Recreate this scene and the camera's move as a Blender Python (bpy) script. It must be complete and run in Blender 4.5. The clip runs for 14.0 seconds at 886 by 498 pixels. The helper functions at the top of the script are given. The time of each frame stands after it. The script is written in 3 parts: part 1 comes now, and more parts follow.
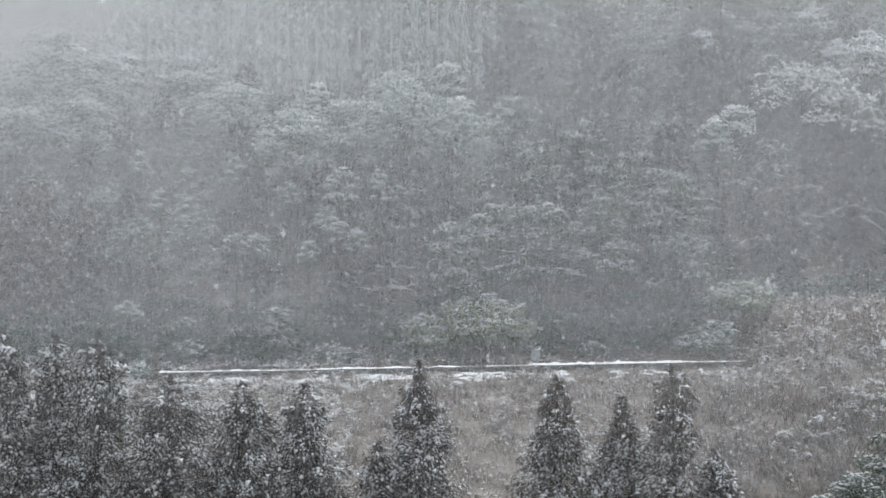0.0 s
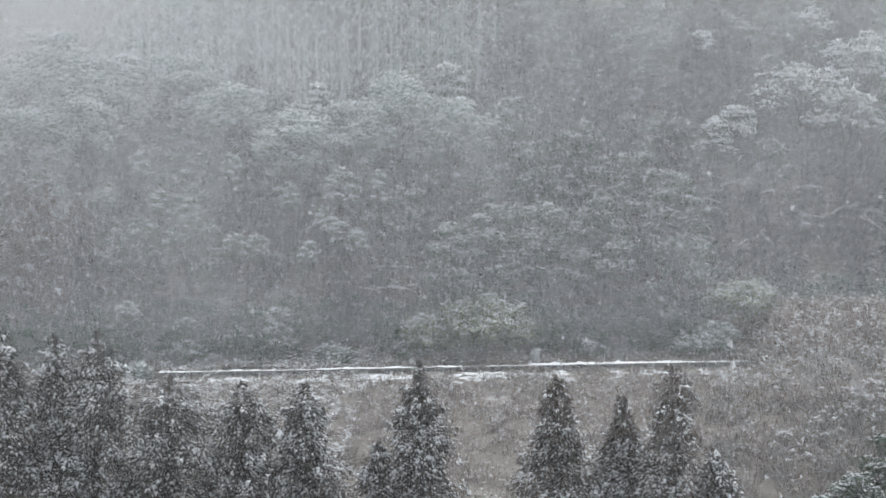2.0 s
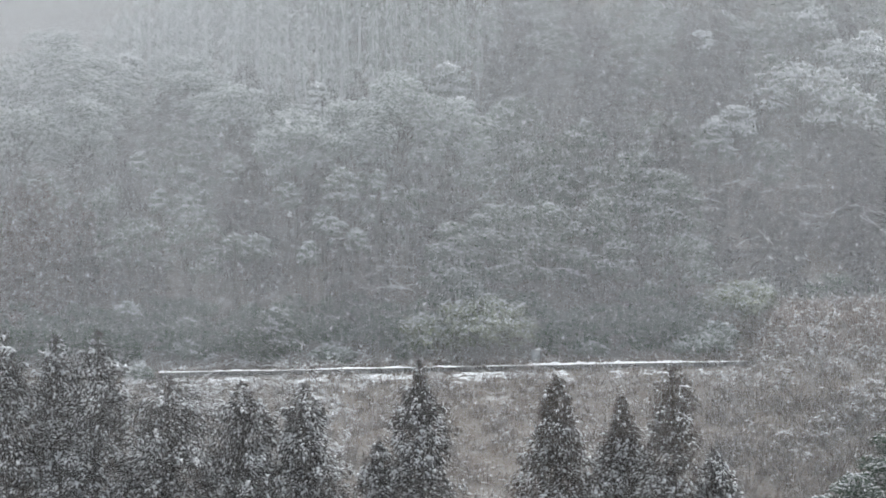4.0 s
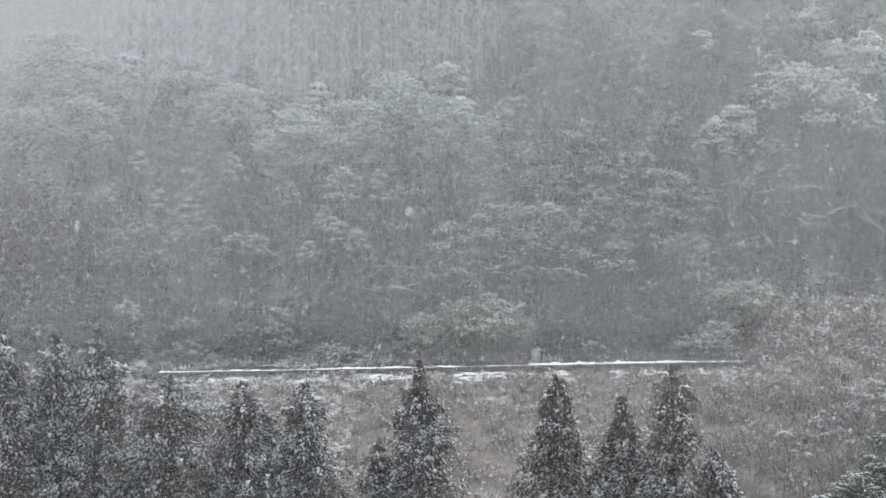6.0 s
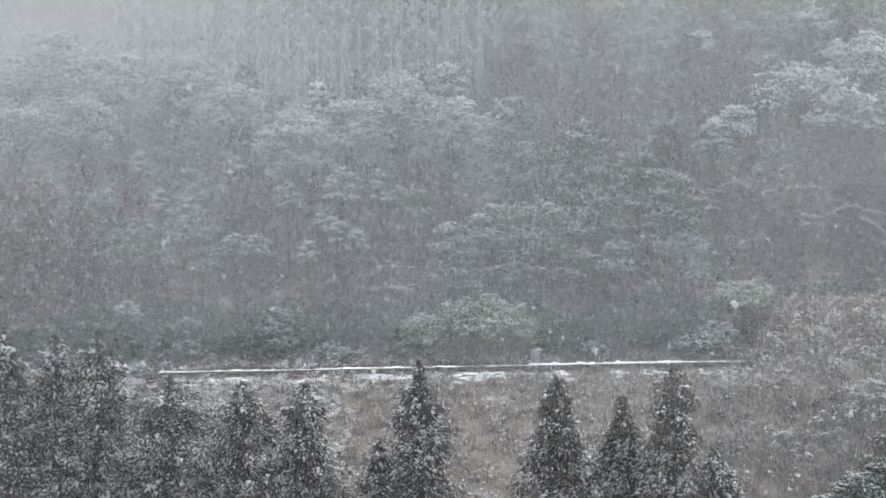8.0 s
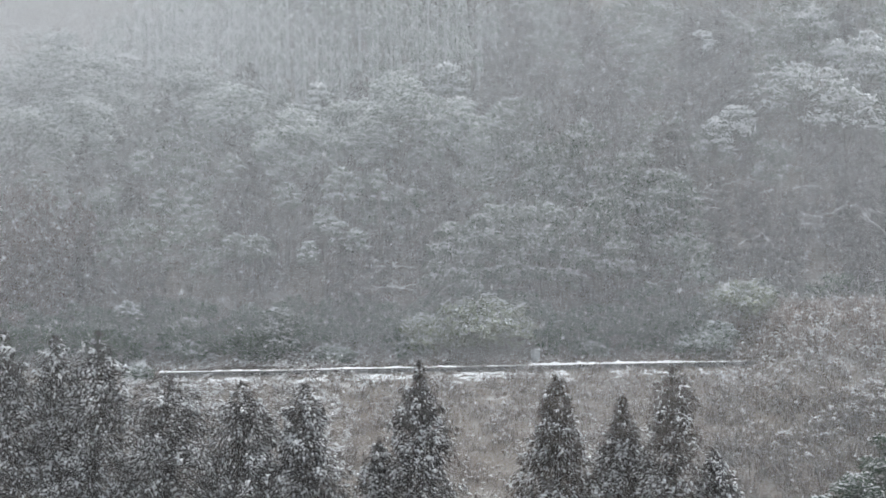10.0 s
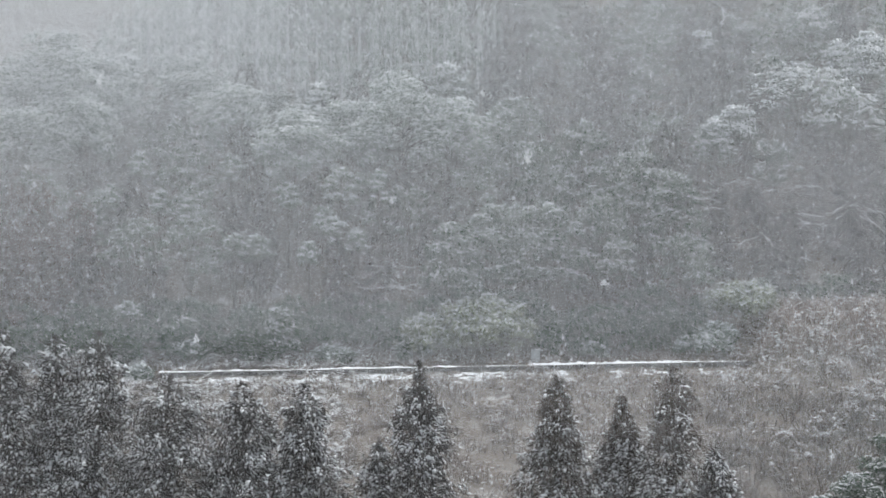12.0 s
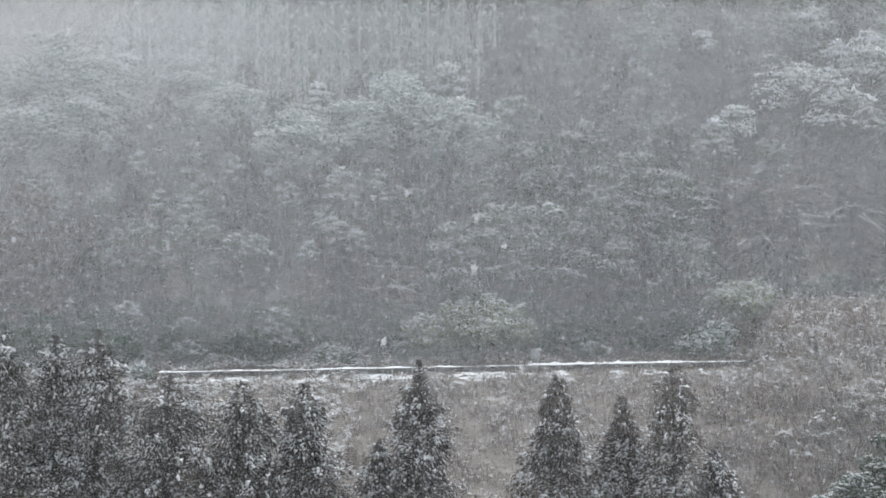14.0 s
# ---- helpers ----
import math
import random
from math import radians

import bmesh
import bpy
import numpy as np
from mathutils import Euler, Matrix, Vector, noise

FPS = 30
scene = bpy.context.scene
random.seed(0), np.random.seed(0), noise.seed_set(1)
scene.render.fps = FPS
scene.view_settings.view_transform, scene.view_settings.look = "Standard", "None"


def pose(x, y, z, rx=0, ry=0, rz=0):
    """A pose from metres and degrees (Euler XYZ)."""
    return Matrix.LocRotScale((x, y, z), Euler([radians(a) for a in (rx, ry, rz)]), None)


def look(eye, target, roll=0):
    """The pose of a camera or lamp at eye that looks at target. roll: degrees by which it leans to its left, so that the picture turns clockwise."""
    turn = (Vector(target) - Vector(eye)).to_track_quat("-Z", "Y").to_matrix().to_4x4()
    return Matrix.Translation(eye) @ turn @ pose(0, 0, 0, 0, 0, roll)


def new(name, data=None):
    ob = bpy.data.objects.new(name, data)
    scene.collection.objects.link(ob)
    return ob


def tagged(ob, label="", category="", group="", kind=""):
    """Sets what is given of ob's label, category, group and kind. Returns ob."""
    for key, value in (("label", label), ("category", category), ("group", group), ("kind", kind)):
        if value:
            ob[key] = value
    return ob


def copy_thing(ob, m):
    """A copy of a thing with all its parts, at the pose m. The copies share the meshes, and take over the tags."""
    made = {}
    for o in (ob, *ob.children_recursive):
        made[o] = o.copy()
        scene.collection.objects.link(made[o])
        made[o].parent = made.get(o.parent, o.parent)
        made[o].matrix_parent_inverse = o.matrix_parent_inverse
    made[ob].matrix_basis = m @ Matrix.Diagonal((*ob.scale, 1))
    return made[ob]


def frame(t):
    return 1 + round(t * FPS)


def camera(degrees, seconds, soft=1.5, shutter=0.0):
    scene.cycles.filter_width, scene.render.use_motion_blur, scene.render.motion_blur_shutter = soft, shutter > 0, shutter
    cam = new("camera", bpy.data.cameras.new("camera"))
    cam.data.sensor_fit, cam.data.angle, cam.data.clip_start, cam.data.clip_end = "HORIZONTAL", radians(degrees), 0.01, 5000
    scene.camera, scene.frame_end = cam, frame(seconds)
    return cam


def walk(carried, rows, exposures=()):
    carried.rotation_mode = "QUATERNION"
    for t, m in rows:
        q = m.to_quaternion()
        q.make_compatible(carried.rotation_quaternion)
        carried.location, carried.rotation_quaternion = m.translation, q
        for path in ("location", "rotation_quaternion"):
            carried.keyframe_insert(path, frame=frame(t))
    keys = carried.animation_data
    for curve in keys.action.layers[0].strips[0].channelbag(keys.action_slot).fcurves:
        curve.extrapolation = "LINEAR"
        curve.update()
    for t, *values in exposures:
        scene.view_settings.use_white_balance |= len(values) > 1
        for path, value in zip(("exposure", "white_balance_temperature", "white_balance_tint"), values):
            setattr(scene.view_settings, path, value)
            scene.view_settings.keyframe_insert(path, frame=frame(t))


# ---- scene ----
cam = camera(30, 14.0, soft=1.5)
STAND = look((0, 0, 10), (0, 100, 13.25))
walk(cam, [(0.0, STAND), (14.0, STAND)], exposures=[(0.0, 0.98, 6400, 7.5), (14.0, 0.98, 6400, 7.5)])

# ---- sky and light: a closed winter sky with a very soft sun behind it ----
world = bpy.data.worlds.new("winter_sky")
scene.world = world
world.use_nodes = True
wn, wl = world.node_tree.nodes, world.node_tree.links
sky = wn.new("ShaderNodeTexSky")
sky.sky_type, sky.sun_disc = "NISHITA", False
sky.sun_elevation, sky.sun_rotation = radians(63), radians(15)
sky.dust_density, sky.air_density, sky.ozone_density = 1.5, 1.0, 1.5
pale = wn.new("ShaderNodeHueSaturation")
pale.inputs["Saturation"].default_value = 0.24
wl.new(sky.outputs[0], pale.inputs["Color"])
wl.new(pale.outputs[0], wn["Background"].inputs["Color"])
wn["Background"].inputs["Strength"].default_value = 0.13

sun_data = bpy.data.lights.new("sun", "SUN")
sun_data.energy, sun_data.angle, sun_data.color = 1.5, radians(60), (1.0, 0.97, 0.94)
sun = new("sun", sun_data)
sun.matrix_world = look((13, 48, 98), (0, 0, 0))


# ---- materials ----
def material(name, colours, scale=4.0, rough=0.8, bump=0.2, island=0.0, fine=None, spec=0.3):
    """Two scales of noise run through the colours; island: share of tint that each loose piece takes at random."""
    m = bpy.data.materials.new(name)
    m.use_nodes = True
    n, l = m.node_tree.nodes, m.node_tree.links
    b = n["Principled BSDF"]
    co = n.new("ShaderNodeTexCoord")
    big, small = n.new("ShaderNodeTexNoise"), n.new("ShaderNodeTexNoise")
    big.inputs["Scale"].default_value, small.inputs["Scale"].default_value = scale * 0.2, scale * 2.5
    for t in (big, small):
        t.inputs["Detail"].default_value = 5
        l.new(co.outputs["Object"], t.inputs["Vector"])
    mix = n.new("ShaderNodeMath")
    mix.operation = "ADD"
    half = n.new("ShaderNodeMath")
    half.operation, half.inputs[1].default_value = "MULTIPLY_ADD", 0.6
    half.inputs[2].default_value = -0.3 if not island else -0.3 - island / 2
    l.new(small.outputs["Fac"], half.inputs[0])
    l.new(big.outputs["Fac"], mix.inputs[0])
    l.new(half.outputs[0], mix.inputs[1])
    value = mix
    if island:
        geo = n.new("ShaderNodeNewGeometry")
        value = n.new("ShaderNodeMath")
        value.operation, value.inputs[1].default_value = "MULTIPLY_ADD", island
        l.new(geo.outputs["Random Per Island"], value.inputs[0])
        l.new(mix.outputs[0], value.inputs[2])
    ramp = n.new("ShaderNodeValToRGB")
    ramp.color_ramp.elements[0].position, ramp.color_ramp.elements[1].position = 0.25, 0.75
    for i, c in enumerate(colours):
        if 0 < i < len(colours) - 1:
            ramp.color_ramp.elements.new(0.25 + 0.5 * i / (len(colours) - 1))
    for e, c in zip(ramp.color_ramp.elements, colours):
        e.color = (*c, 1)
    l.new(value.outputs[0], ramp.inputs["Fac"])
    l.new(ramp.outputs["Color"], b.inputs["Base Color"])
    b.inputs["Roughness"].default_value = rough
    b.inputs["Specular IOR Level"].default_value = spec
    if bump:
        bp = n.new("ShaderNodeBump")
        bp.inputs["Strength"].default_value, bp.inputs["Distance"].default_value = bump, 0.03
        l.new(small.outputs["Fac"], bp.inputs["Height"])
        l.new(bp.outputs["Normal"], b.inputs["Normal"])
    return m


M_SNOW = material("snow", [(0.80, 0.83, 0.86), (0.90, 0.91, 0.92)], 3, 0.6, 0.15)
# white of the flakes and of the threads that stand in for haze
M_FLAKE_HAZE = material("flake_and_haze", [(0.88, 0.90, 0.92), (0.92, 0.93, 0.94)], 3, 0.7, 0)
M_NEEDLE = material("cedar_needles", [(0.027, 0.026, 0.026), (0.05, 0.047, 0.045), (0.085, 0.078, 0.073), (0.15, 0.145, 0.14)], 2, 0.75, 0, 0.35)
M_BROWNED = material("browned_cedar_needles", [(0.036, 0.032, 0.028), (0.062, 0.053, 0.046), (0.10, 0.085, 0.073), (0.155, 0.14, 0.125)], 2, 0.75, 0, 0.35)
M_RUST = material("winter_brown_needles", [(0.07, 0.05, 0.042), (0.125, 0.09, 0.076), (0.185, 0.14, 0.12)], 2, 0.8, 0, 0.35)
M_LEAF = material("evergreen_leaves", [(0.03, 0.055, 0.036), (0.052, 0.088, 0.056), (0.09, 0.13, 0.085)], 2, 0.55, 0, 0.4)
M_DUSTED = material("snow_dusted_leaves", [(0.055, 0.085, 0.06), (0.11, 0.15, 0.11), (0.22, 0.265, 0.22)], 2, 0.6, 0, 0.5)
M_FROST = material("frosted_leaves", [(0.10, 0.14, 0.115), (0.22, 0.275, 0.23), (0.42, 0.47, 0.425)], 2, 0.6, 0, 0.5)
M_BRIGHT = material("bamboo_grass_leaves", [(0.13, 0.155, 0.10), (0.26, 0.29, 0.20), (0.44, 0.46, 0.37)], 2, 0.55, 0, 0.5)
M_BARK = material("bark", [(0.05, 0.045, 0.04), (0.11, 0.10, 0.09), (0.19, 0.175, 0.16)], 6, 0.9, 0.6)
M_PALE = material("frosted_bark", [(0.42, 0.43, 0.43), (0.72, 0.73, 0.74)], 6, 0.9, 0.4)
M_GRASS = material("dry_grass", [(0.155, 0.130, 0.115), (0.22, 0.186, 0.167), (0.32, 0.28, 0.255)], 2, 0.85, 0, 0.5)
M_PLUME = material("pale_plume_grass", [(0.24, 0.195, 0.172), (0.38, 0.32, 0.29), (0.56, 0.50, 0.46)], 2, 0.8, 0, 0.5)
M_BRACKEN = material("dead_bracken", [(0.08, 0.065, 0.056), (0.15, 0.125, 0.107), (0.25, 0.21, 0.18)], 2, 0.85, 0, 0.5)
M_CONCRETE = material("weathered_concrete", [(0.035, 0.035, 0.035), (0.065, 0.064, 0.062), (0.12, 0.118, 0.112)], 5, 0.9, 0.5)
M_METAL = material("grey_painted_metal", [(0.30, 0.32, 0.33), (0.42, 0.43, 0.44)], 5, 0.5, 0.1)
M_GROUND = material("leaf_litter_and_snow", [(0.06, 0.05, 0.04), (0.10, 0.082, 0.066), (0.125, 0.107, 0.09), (0.165, 0.15, 0.135), (0.5, 0.505, 0.51)], 2.2, 0.9, 0.7)


# ---- the lie of the land ----
def smooth(a, b, v):
    """0 below a, 1 above b, with a soft step between."""
    s = np.clip((np.asarray(v, float) - a) / (b - a), 0.0, 1.0)
    return s * s * (3 - 2 * s)


def road_height(x):
    """The farm road climbs gently towards the east."""
    return 5.62 + 0.0195 * np.clip(x, -45, 30)


def terrain(x, y):
    """Height of the ground: valley floor, grass bank, road, mound and the wooded hill with its spur."""
    x, y = np.asarray(x, float), np.asarray(y, float)
    zr = road_height(x)
    floor_z = 8.4 * (1 - smooth(1, 38, y)) + 0.2
    s = np.clip((y - 76) / 35.6, 0, 1)
    bank = 0.2 + (zr - 0.58) * (0.55 * s + 0.45 * s ** 0.7) * smooth(74, 80, y)
    bank = bank + (0.16 * np.sin(x * 0.71 + y * 0.33) + 0.12 * np.sin(x * 1.9 - y * 0.8)) * smooth(76, 82, y) * (1 - smooth(107, 111, y))
    z = np.where(y < 76, floor_z, bank)
    z = np.where(y > 111.75, zr, z)
    mound_top = 9.35 + 0.25 * np.sin(x * 0.5) + 0.2 * np.sin(x * 1.7 + y)
    m = np.maximum(smooth(16.0, 21.0, x) * smooth(113.9, 117.4 + np.sin(x), y), smooth(20.6, 24.0, x) * smooth(103.5, 117 + np.sin(x), y))
    z = z + np.maximum(mound_top - z, 0) * m
    slope = zr + 0.70 * np.maximum(y - 116.6, 0)
    spur = 20.5 + (x + 37) * 1.1 + 0.05 * (y - 140)
    k = 3.0
    h = np.clip(0.5 + 0.5 * (spur - slope) / k, 0, 1)
    hill = spur * (1 - h) + slope * h - k * h * (1 - h)
    hill = np.where(y > 182, np.minimum(hill, 0.2 * slope + 0.8 * (52 - 0.8 * (y - 182))), hill)
    hill = np.maximum(hill, 2 + 105 * smooth(240, 400, y + 0.4 * x))
    return np.where(y > 116.6, np.maximum(z, hill), z)


# ---- mesh helpers ----
def tri_mesh(name, v, f):
    """A mesh from an array of corners and an array of triangles."""
    me = bpy.data.meshes.new(name)
    v, f = np.ascontiguousarray(v, np.float32), np.ascontiguousarray(f, np.int32)
    me.vertices.add(len(v))
    me.vertices.foreach_set("co", v.ravel())
    me.loops.add(f.size)
    me.loops.foreach_set("vertex_index", f.ravel())
    me.polygons.add(len(f))
    me.polygons.foreach_set("loop_start", np.arange(0, f.size, 3, dtype=np.int32))
    me.polygons.foreach_set("loop_total", np.full(len(f), 3, np.int32))
    me.update(calc_edges=True)
    return me


def part(name, v, f, mat, parent=None, label=""):
    """One mesh object of loose triangles, under a thing or under a part."""
    me = tri_mesh(name, v, f)
    me.materials.append(mat)
    ob = new(name, me)
    ob.parent = parent
    return tagged(ob, label)


def turns(yaw, pitch, roll):
    """Rotation matrices Rz(yaw) Ry(pitch) Rx(roll) for arrays of angles."""
    cz, sz, cy, sy, cx, sx = np.cos(yaw), np.sin(yaw), np.cos(pitch), np.sin(pitch), np.cos(roll), np.sin(roll)
    m = np.empty((len(cz), 3, 3))
    m[:, 0, 0], m[:, 0, 1], m[:, 0, 2] = cz * cy, cz * sy * sx - sz * cx, cz * sy * cx + sz * sx
    m[:, 1, 0], m[:, 1, 1], m[:, 1, 2] = sz * cy, sz * sy * sx + cz * cx, sz * sy * cx - cz * sx
    m[:, 2, 0], m[:, 2, 1], m[:, 2, 2] = -sy, cy * sx, cy * cx
    return m


def strew(shape, at, rot, size):
    """Copies of a small shape (corners, triangles) at places, turns and sizes, as one set of arrays."""
    sv, sf = shape
    v = np.einsum("nij,nkj->nki", rot, sv[None] * size[:, None, :]) + at[:, None, :]
    f = sf[None] + (np.arange(len(at)) * len(sv))[:, None, None]
    return v.reshape(-1, 3), f.reshape(-1, 3)


def joined(bits):
    vs, fs, n = [], [], 0
    for v, f in bits:
        vs.append(v)
        fs.append(np.asarray(f) + n)
        n += len(v)
    return np.concatenate(vs), np.concatenate(fs)


# a leaf bent along its rib, x along the rib; a drooping spray; a snow clump; a flake; a blade of grass
LEAF = (np.array([(0, 0, 0), (0.5, 0.28, 0.06), (1, 0, -0.12), (0.5, -0.28, 0.06)]), np.array([(0, 1, 2), (0, 2, 3)]))
SPRAY = (np.array([(0, 0, 0), (0.35, 0.2, 0.03), (0.35, -0.2, 0.03), (0.75, 0.16, -0.08), (0.75, -0.16, -0.08), (1.05, 0, -0.3)]),
         np.array([(0, 2, 1), (1, 2, 4), (1, 4, 3), (3, 4, 5)]))
CLUMP = (np.array([(0.5, 0.04, 0), (-0.3, 0.46, 0.02), (-0.26, -0.46, -0.02), (0.04, 0, 0.42), (0, 0, -0.16)]),
         np.array([(0, 1, 3), (1, 2, 3), (2, 0, 3), (1, 0, 4), (2, 1, 4), (0, 2, 4)]))
SPECK = (np.array([(0.5, 0.0, 0.0), (0.36, 0.05, 0.38), (0, 0, 0.52), (-0.38, -0.05, 0.34), (-0.5, 0, 0), (-0.34, 0.05, -0.38), (0, 0, -0.5), (0.37, -0.04, -0.34)]), np.array([(0, 1, 2), (0, 2, 3), (0, 3, 4), (0, 4, 5), (0, 5, 6), (0, 6, 7)]))
STREAK = (np.array([(-0.5, 0, -0.5), (0.5, 0, -0.5), (0.5, 0, 0.5), (-0.5, 0, 0.5)]), np.array([(0, 1, 2), (0, 2, 3)]))
BLADE = (np.array([(0, 0.5, 0), (0, -0.5, 0), (0.12, 0.4, 0.45), (0.12, -0.4, 0.45), (0.42, 0.25, 0.8), (0.42, -0.25, 0.8), (0.8, 0, 0.86)]),
         np.array([(0, 1, 3), (0, 3, 2), (2, 3, 5), (2, 5, 4), (4, 5, 6)]))


def tube(points, radii, sides=6):
    """A tapered limb along points."""
    p = np.asarray(points, float)
    d = np.gradient(p, axis=0)
    d /= np.linalg.norm(d, axis=1)[:, None] + 1e-9
    up = np.where(np.abs(d[:, 2:3]) > 0.9, np.array([[1.0, 0, 0]]), np.array([[0, 0, 1.0]]))
    a = np.cross(d, up)
    a /= np.linalg.norm(a, axis=1)[:, None]
    b = np.cross(d, a)
    ang = np.linspace(0, 2 * np.pi, sides, endpoint=False)
    ring = np.cos(ang)[None, :, None] * a[:, None] + np.sin(ang)[None, :, None] * b[:, None]
    v = (p[:, None] + ring * np.asarray(radii)[:, None, None]).reshape(-1, 3)
    f = []
    for i in range(len(p) - 1):
        for j in range(sides):
            q, r = i * sides + j, i * sides + (j + 1) % sides
            f += [(q, r, r + sides), (q, r + sides, q + sides)]
    last = (len(p) - 1) * sides
    f += [(last, last + j, last + j + 1) for j in range(1, sides - 1)]
    return v, np.array(f)


def thing(name, x, y, label, category, group="", sink=0.15, turn=0.0):
    ob = new(name)
    ob.empty_display_size = 0.3
    ob.matrix_basis = pose(x, y, float(terrain(x, y)) - sink, 0, 0, turn)
    return tagged(ob, label, category, group)


# ---- kinds of trees ----
def conifer(rng, high, wide, branches=150, sprays=34, spray=0.34, snow=0.25, low=0.04, flat=0.85, droop=0.25, ragged=0.18, clump=0.16, slim=0.85, hang=0.35, fluff=0.07, tuft=0.5, leaders=1, stout=0.016, top_load=1.2, stray=0.45):
    """Trunk, limbs, tufted sprays and lying snow of a cone-shaped evergreen, as arrays. tuft: how closely sprays gather in bunches."""
    lean = rng.normal(0, 0.012, 2)
    axis = lambda h: np.stack([lean[0] * h * high + 0.05 * np.sin(h * 5), lean[1] * h * high, h * high], -1)
    hs = np.linspace(0, 1, 9)
    trunk = tube(axis(hs), stout * high * (1 - hs) + 0.012)
    h = low + (1 - low) * np.sort(rng.random(branches) ** 0.9)
    h[-3:] = (0.975, 0.985, 0.992)
    ang = np.arange(branches) * 2.399 + rng.normal(0, 0.35, branches)
    lobes = 1 + ragged * np.sin(ang * 2 + h * 11 + rng.random() * 6) + ragged * rng.normal(0, 0.7, branches)
    length = wide / 2 * np.clip(1 - h, 0.012, 1) ** flat * np.clip(lobes, 0.45, 1.6)
    limbs, at, yaw, tip, fine, load = [], [], [], [], [], []
    for i in range(branches):
        o, c, s = axis(h[i]), np.cos(ang[i]), np.sin(ang[i])
        t = np.array([0, 0.5, 1.0])
        rise = length[i] * (0.22 * t - droop * 1.6 * t * t)
        limbs.append(tube(np.stack([o[0] + c * t * length[i], o[1] + s * t * length[i], o[2] + rise], -1), 0.035 * (1 - h[i]) * (1.05 - t) + 0.006, 3))
        k = max(7, int(sprays * (0.35 + 0.9 * length[i] / (wide / 2))))
        many = max(2, k // 8)
        ub = 0.12 + 0.9 * rng.random(many) ** 0.6
        sb = rng.normal(0, 0.20, many) * (length[i] + 0.15) * (1.15 - 0.6 * ub)
        zb, lb = rng.normal(0, fluff, many), 4.6 * rng.random(many) ** 5
        b = rng.integers(0, many, k)
        u0 = 0.12 + 0.9 * rng.random(k) ** 0.6
        side0 = rng.normal(0, 0.20, k) * (length[i] + 0.15) * (1.15 - 0.6 * u0)
        u = np.clip(u0 + tuft * (ub[b] - u0), 0.08, 1.05)
        side = side0 + tuft * (sb[b] - side0)
        z = length[i] * (0.22 * u - droop * 1.6 * u * u) + (tuft * zb[b] + (1 - tuft) * rng.normal(0, fluff, k)) * 1.3 * np.clip((1 - h[i]) * 4, 0.2, 1) + 0.25 * spray
        at.append(np.stack([o[0] + c * u * length[i] - s * side, o[1] + s * u * length[i] + c * side, o[2] + z], -1))
        yaw.append(ang[i] + np.sign(side) * rng.random(k) * 0.9)
        tip.append(u)
        load.append(lb[b] * 3.3 * rng.random() ** 2.0 * np.clip(3.6 * (1 - h[i]) ** top_load, 0, 0.9))
        fine.append(np.full(k, np.clip((1 - h[i]) * 5, 0.4, 1)))
    pitch = [rng.normal(hang, stray, len(a)) for a in at]
    for j in range(leaders if leaders > 1 else 0):
        a, r, k = rng.random() * 6.28, rng.uniform(0.05, 0.22), 26
        base = axis(rng.uniform(0.86, 0.92)) + np.array([np.cos(a) * r, np.sin(a) * r, 0])
        t = rng.random(k)
        shoot = rng.uniform(0.05, 0.11) * high
        limbs.append(tube([base, base + np.array([0.02, 0, shoot / 2]), base + np.array([0.0, 0.02, shoot])], (0.02, 0.014, 0.006), 3))
        at.append(base + np.stack([rng.normal(0, 0.05, k), rng.normal(0, 0.05, k), t * shoot], -1))
        yaw.append(rng.random(k) * 6.28)
        tip.append(t)
        fine.append(np.full(k, 0.75))
        load.append(np.full(k, 0.12))
        pitch.append(rng.normal(-0.7, 0.3, k))
    at, yaw, tip, fine, load, pitch = (np.concatenate(q) for q in (at, yaw, tip, fine, load, pitch))
    n = len(at)
    size = spray * rng.uniform(0.6, 1.25, n) * fine
    green = strew(SPRAY, at, turns(yaw, pitch, rng.normal(0, 0.5, n)), np.stack([size, size * slim, size], -1))
    top = rng.random(n) < snow * (0.25 + tip) * load
    m = int(top.sum())
    ss = clump * rng.uniform(0.4, 1.25, m) * (1 + 0.7 * (rng.random(m) < 0.12))
    place = at[top] + np.stack([np.cos(yaw[top]), np.sin(yaw[top]), -np.sin(pitch[top])], -1) * size[top, None] * 0.5 + np.array([0, 0, 0.03])
    lying = strew(CLUMP, place, turns(yaw[top], pitch[top] * 0.85, rng.normal(0, 0.4, m)), np.stack([ss * 1.4, ss * 0.85, ss * 0.7], -1))
    return trunk, joined(limbs), green, lying


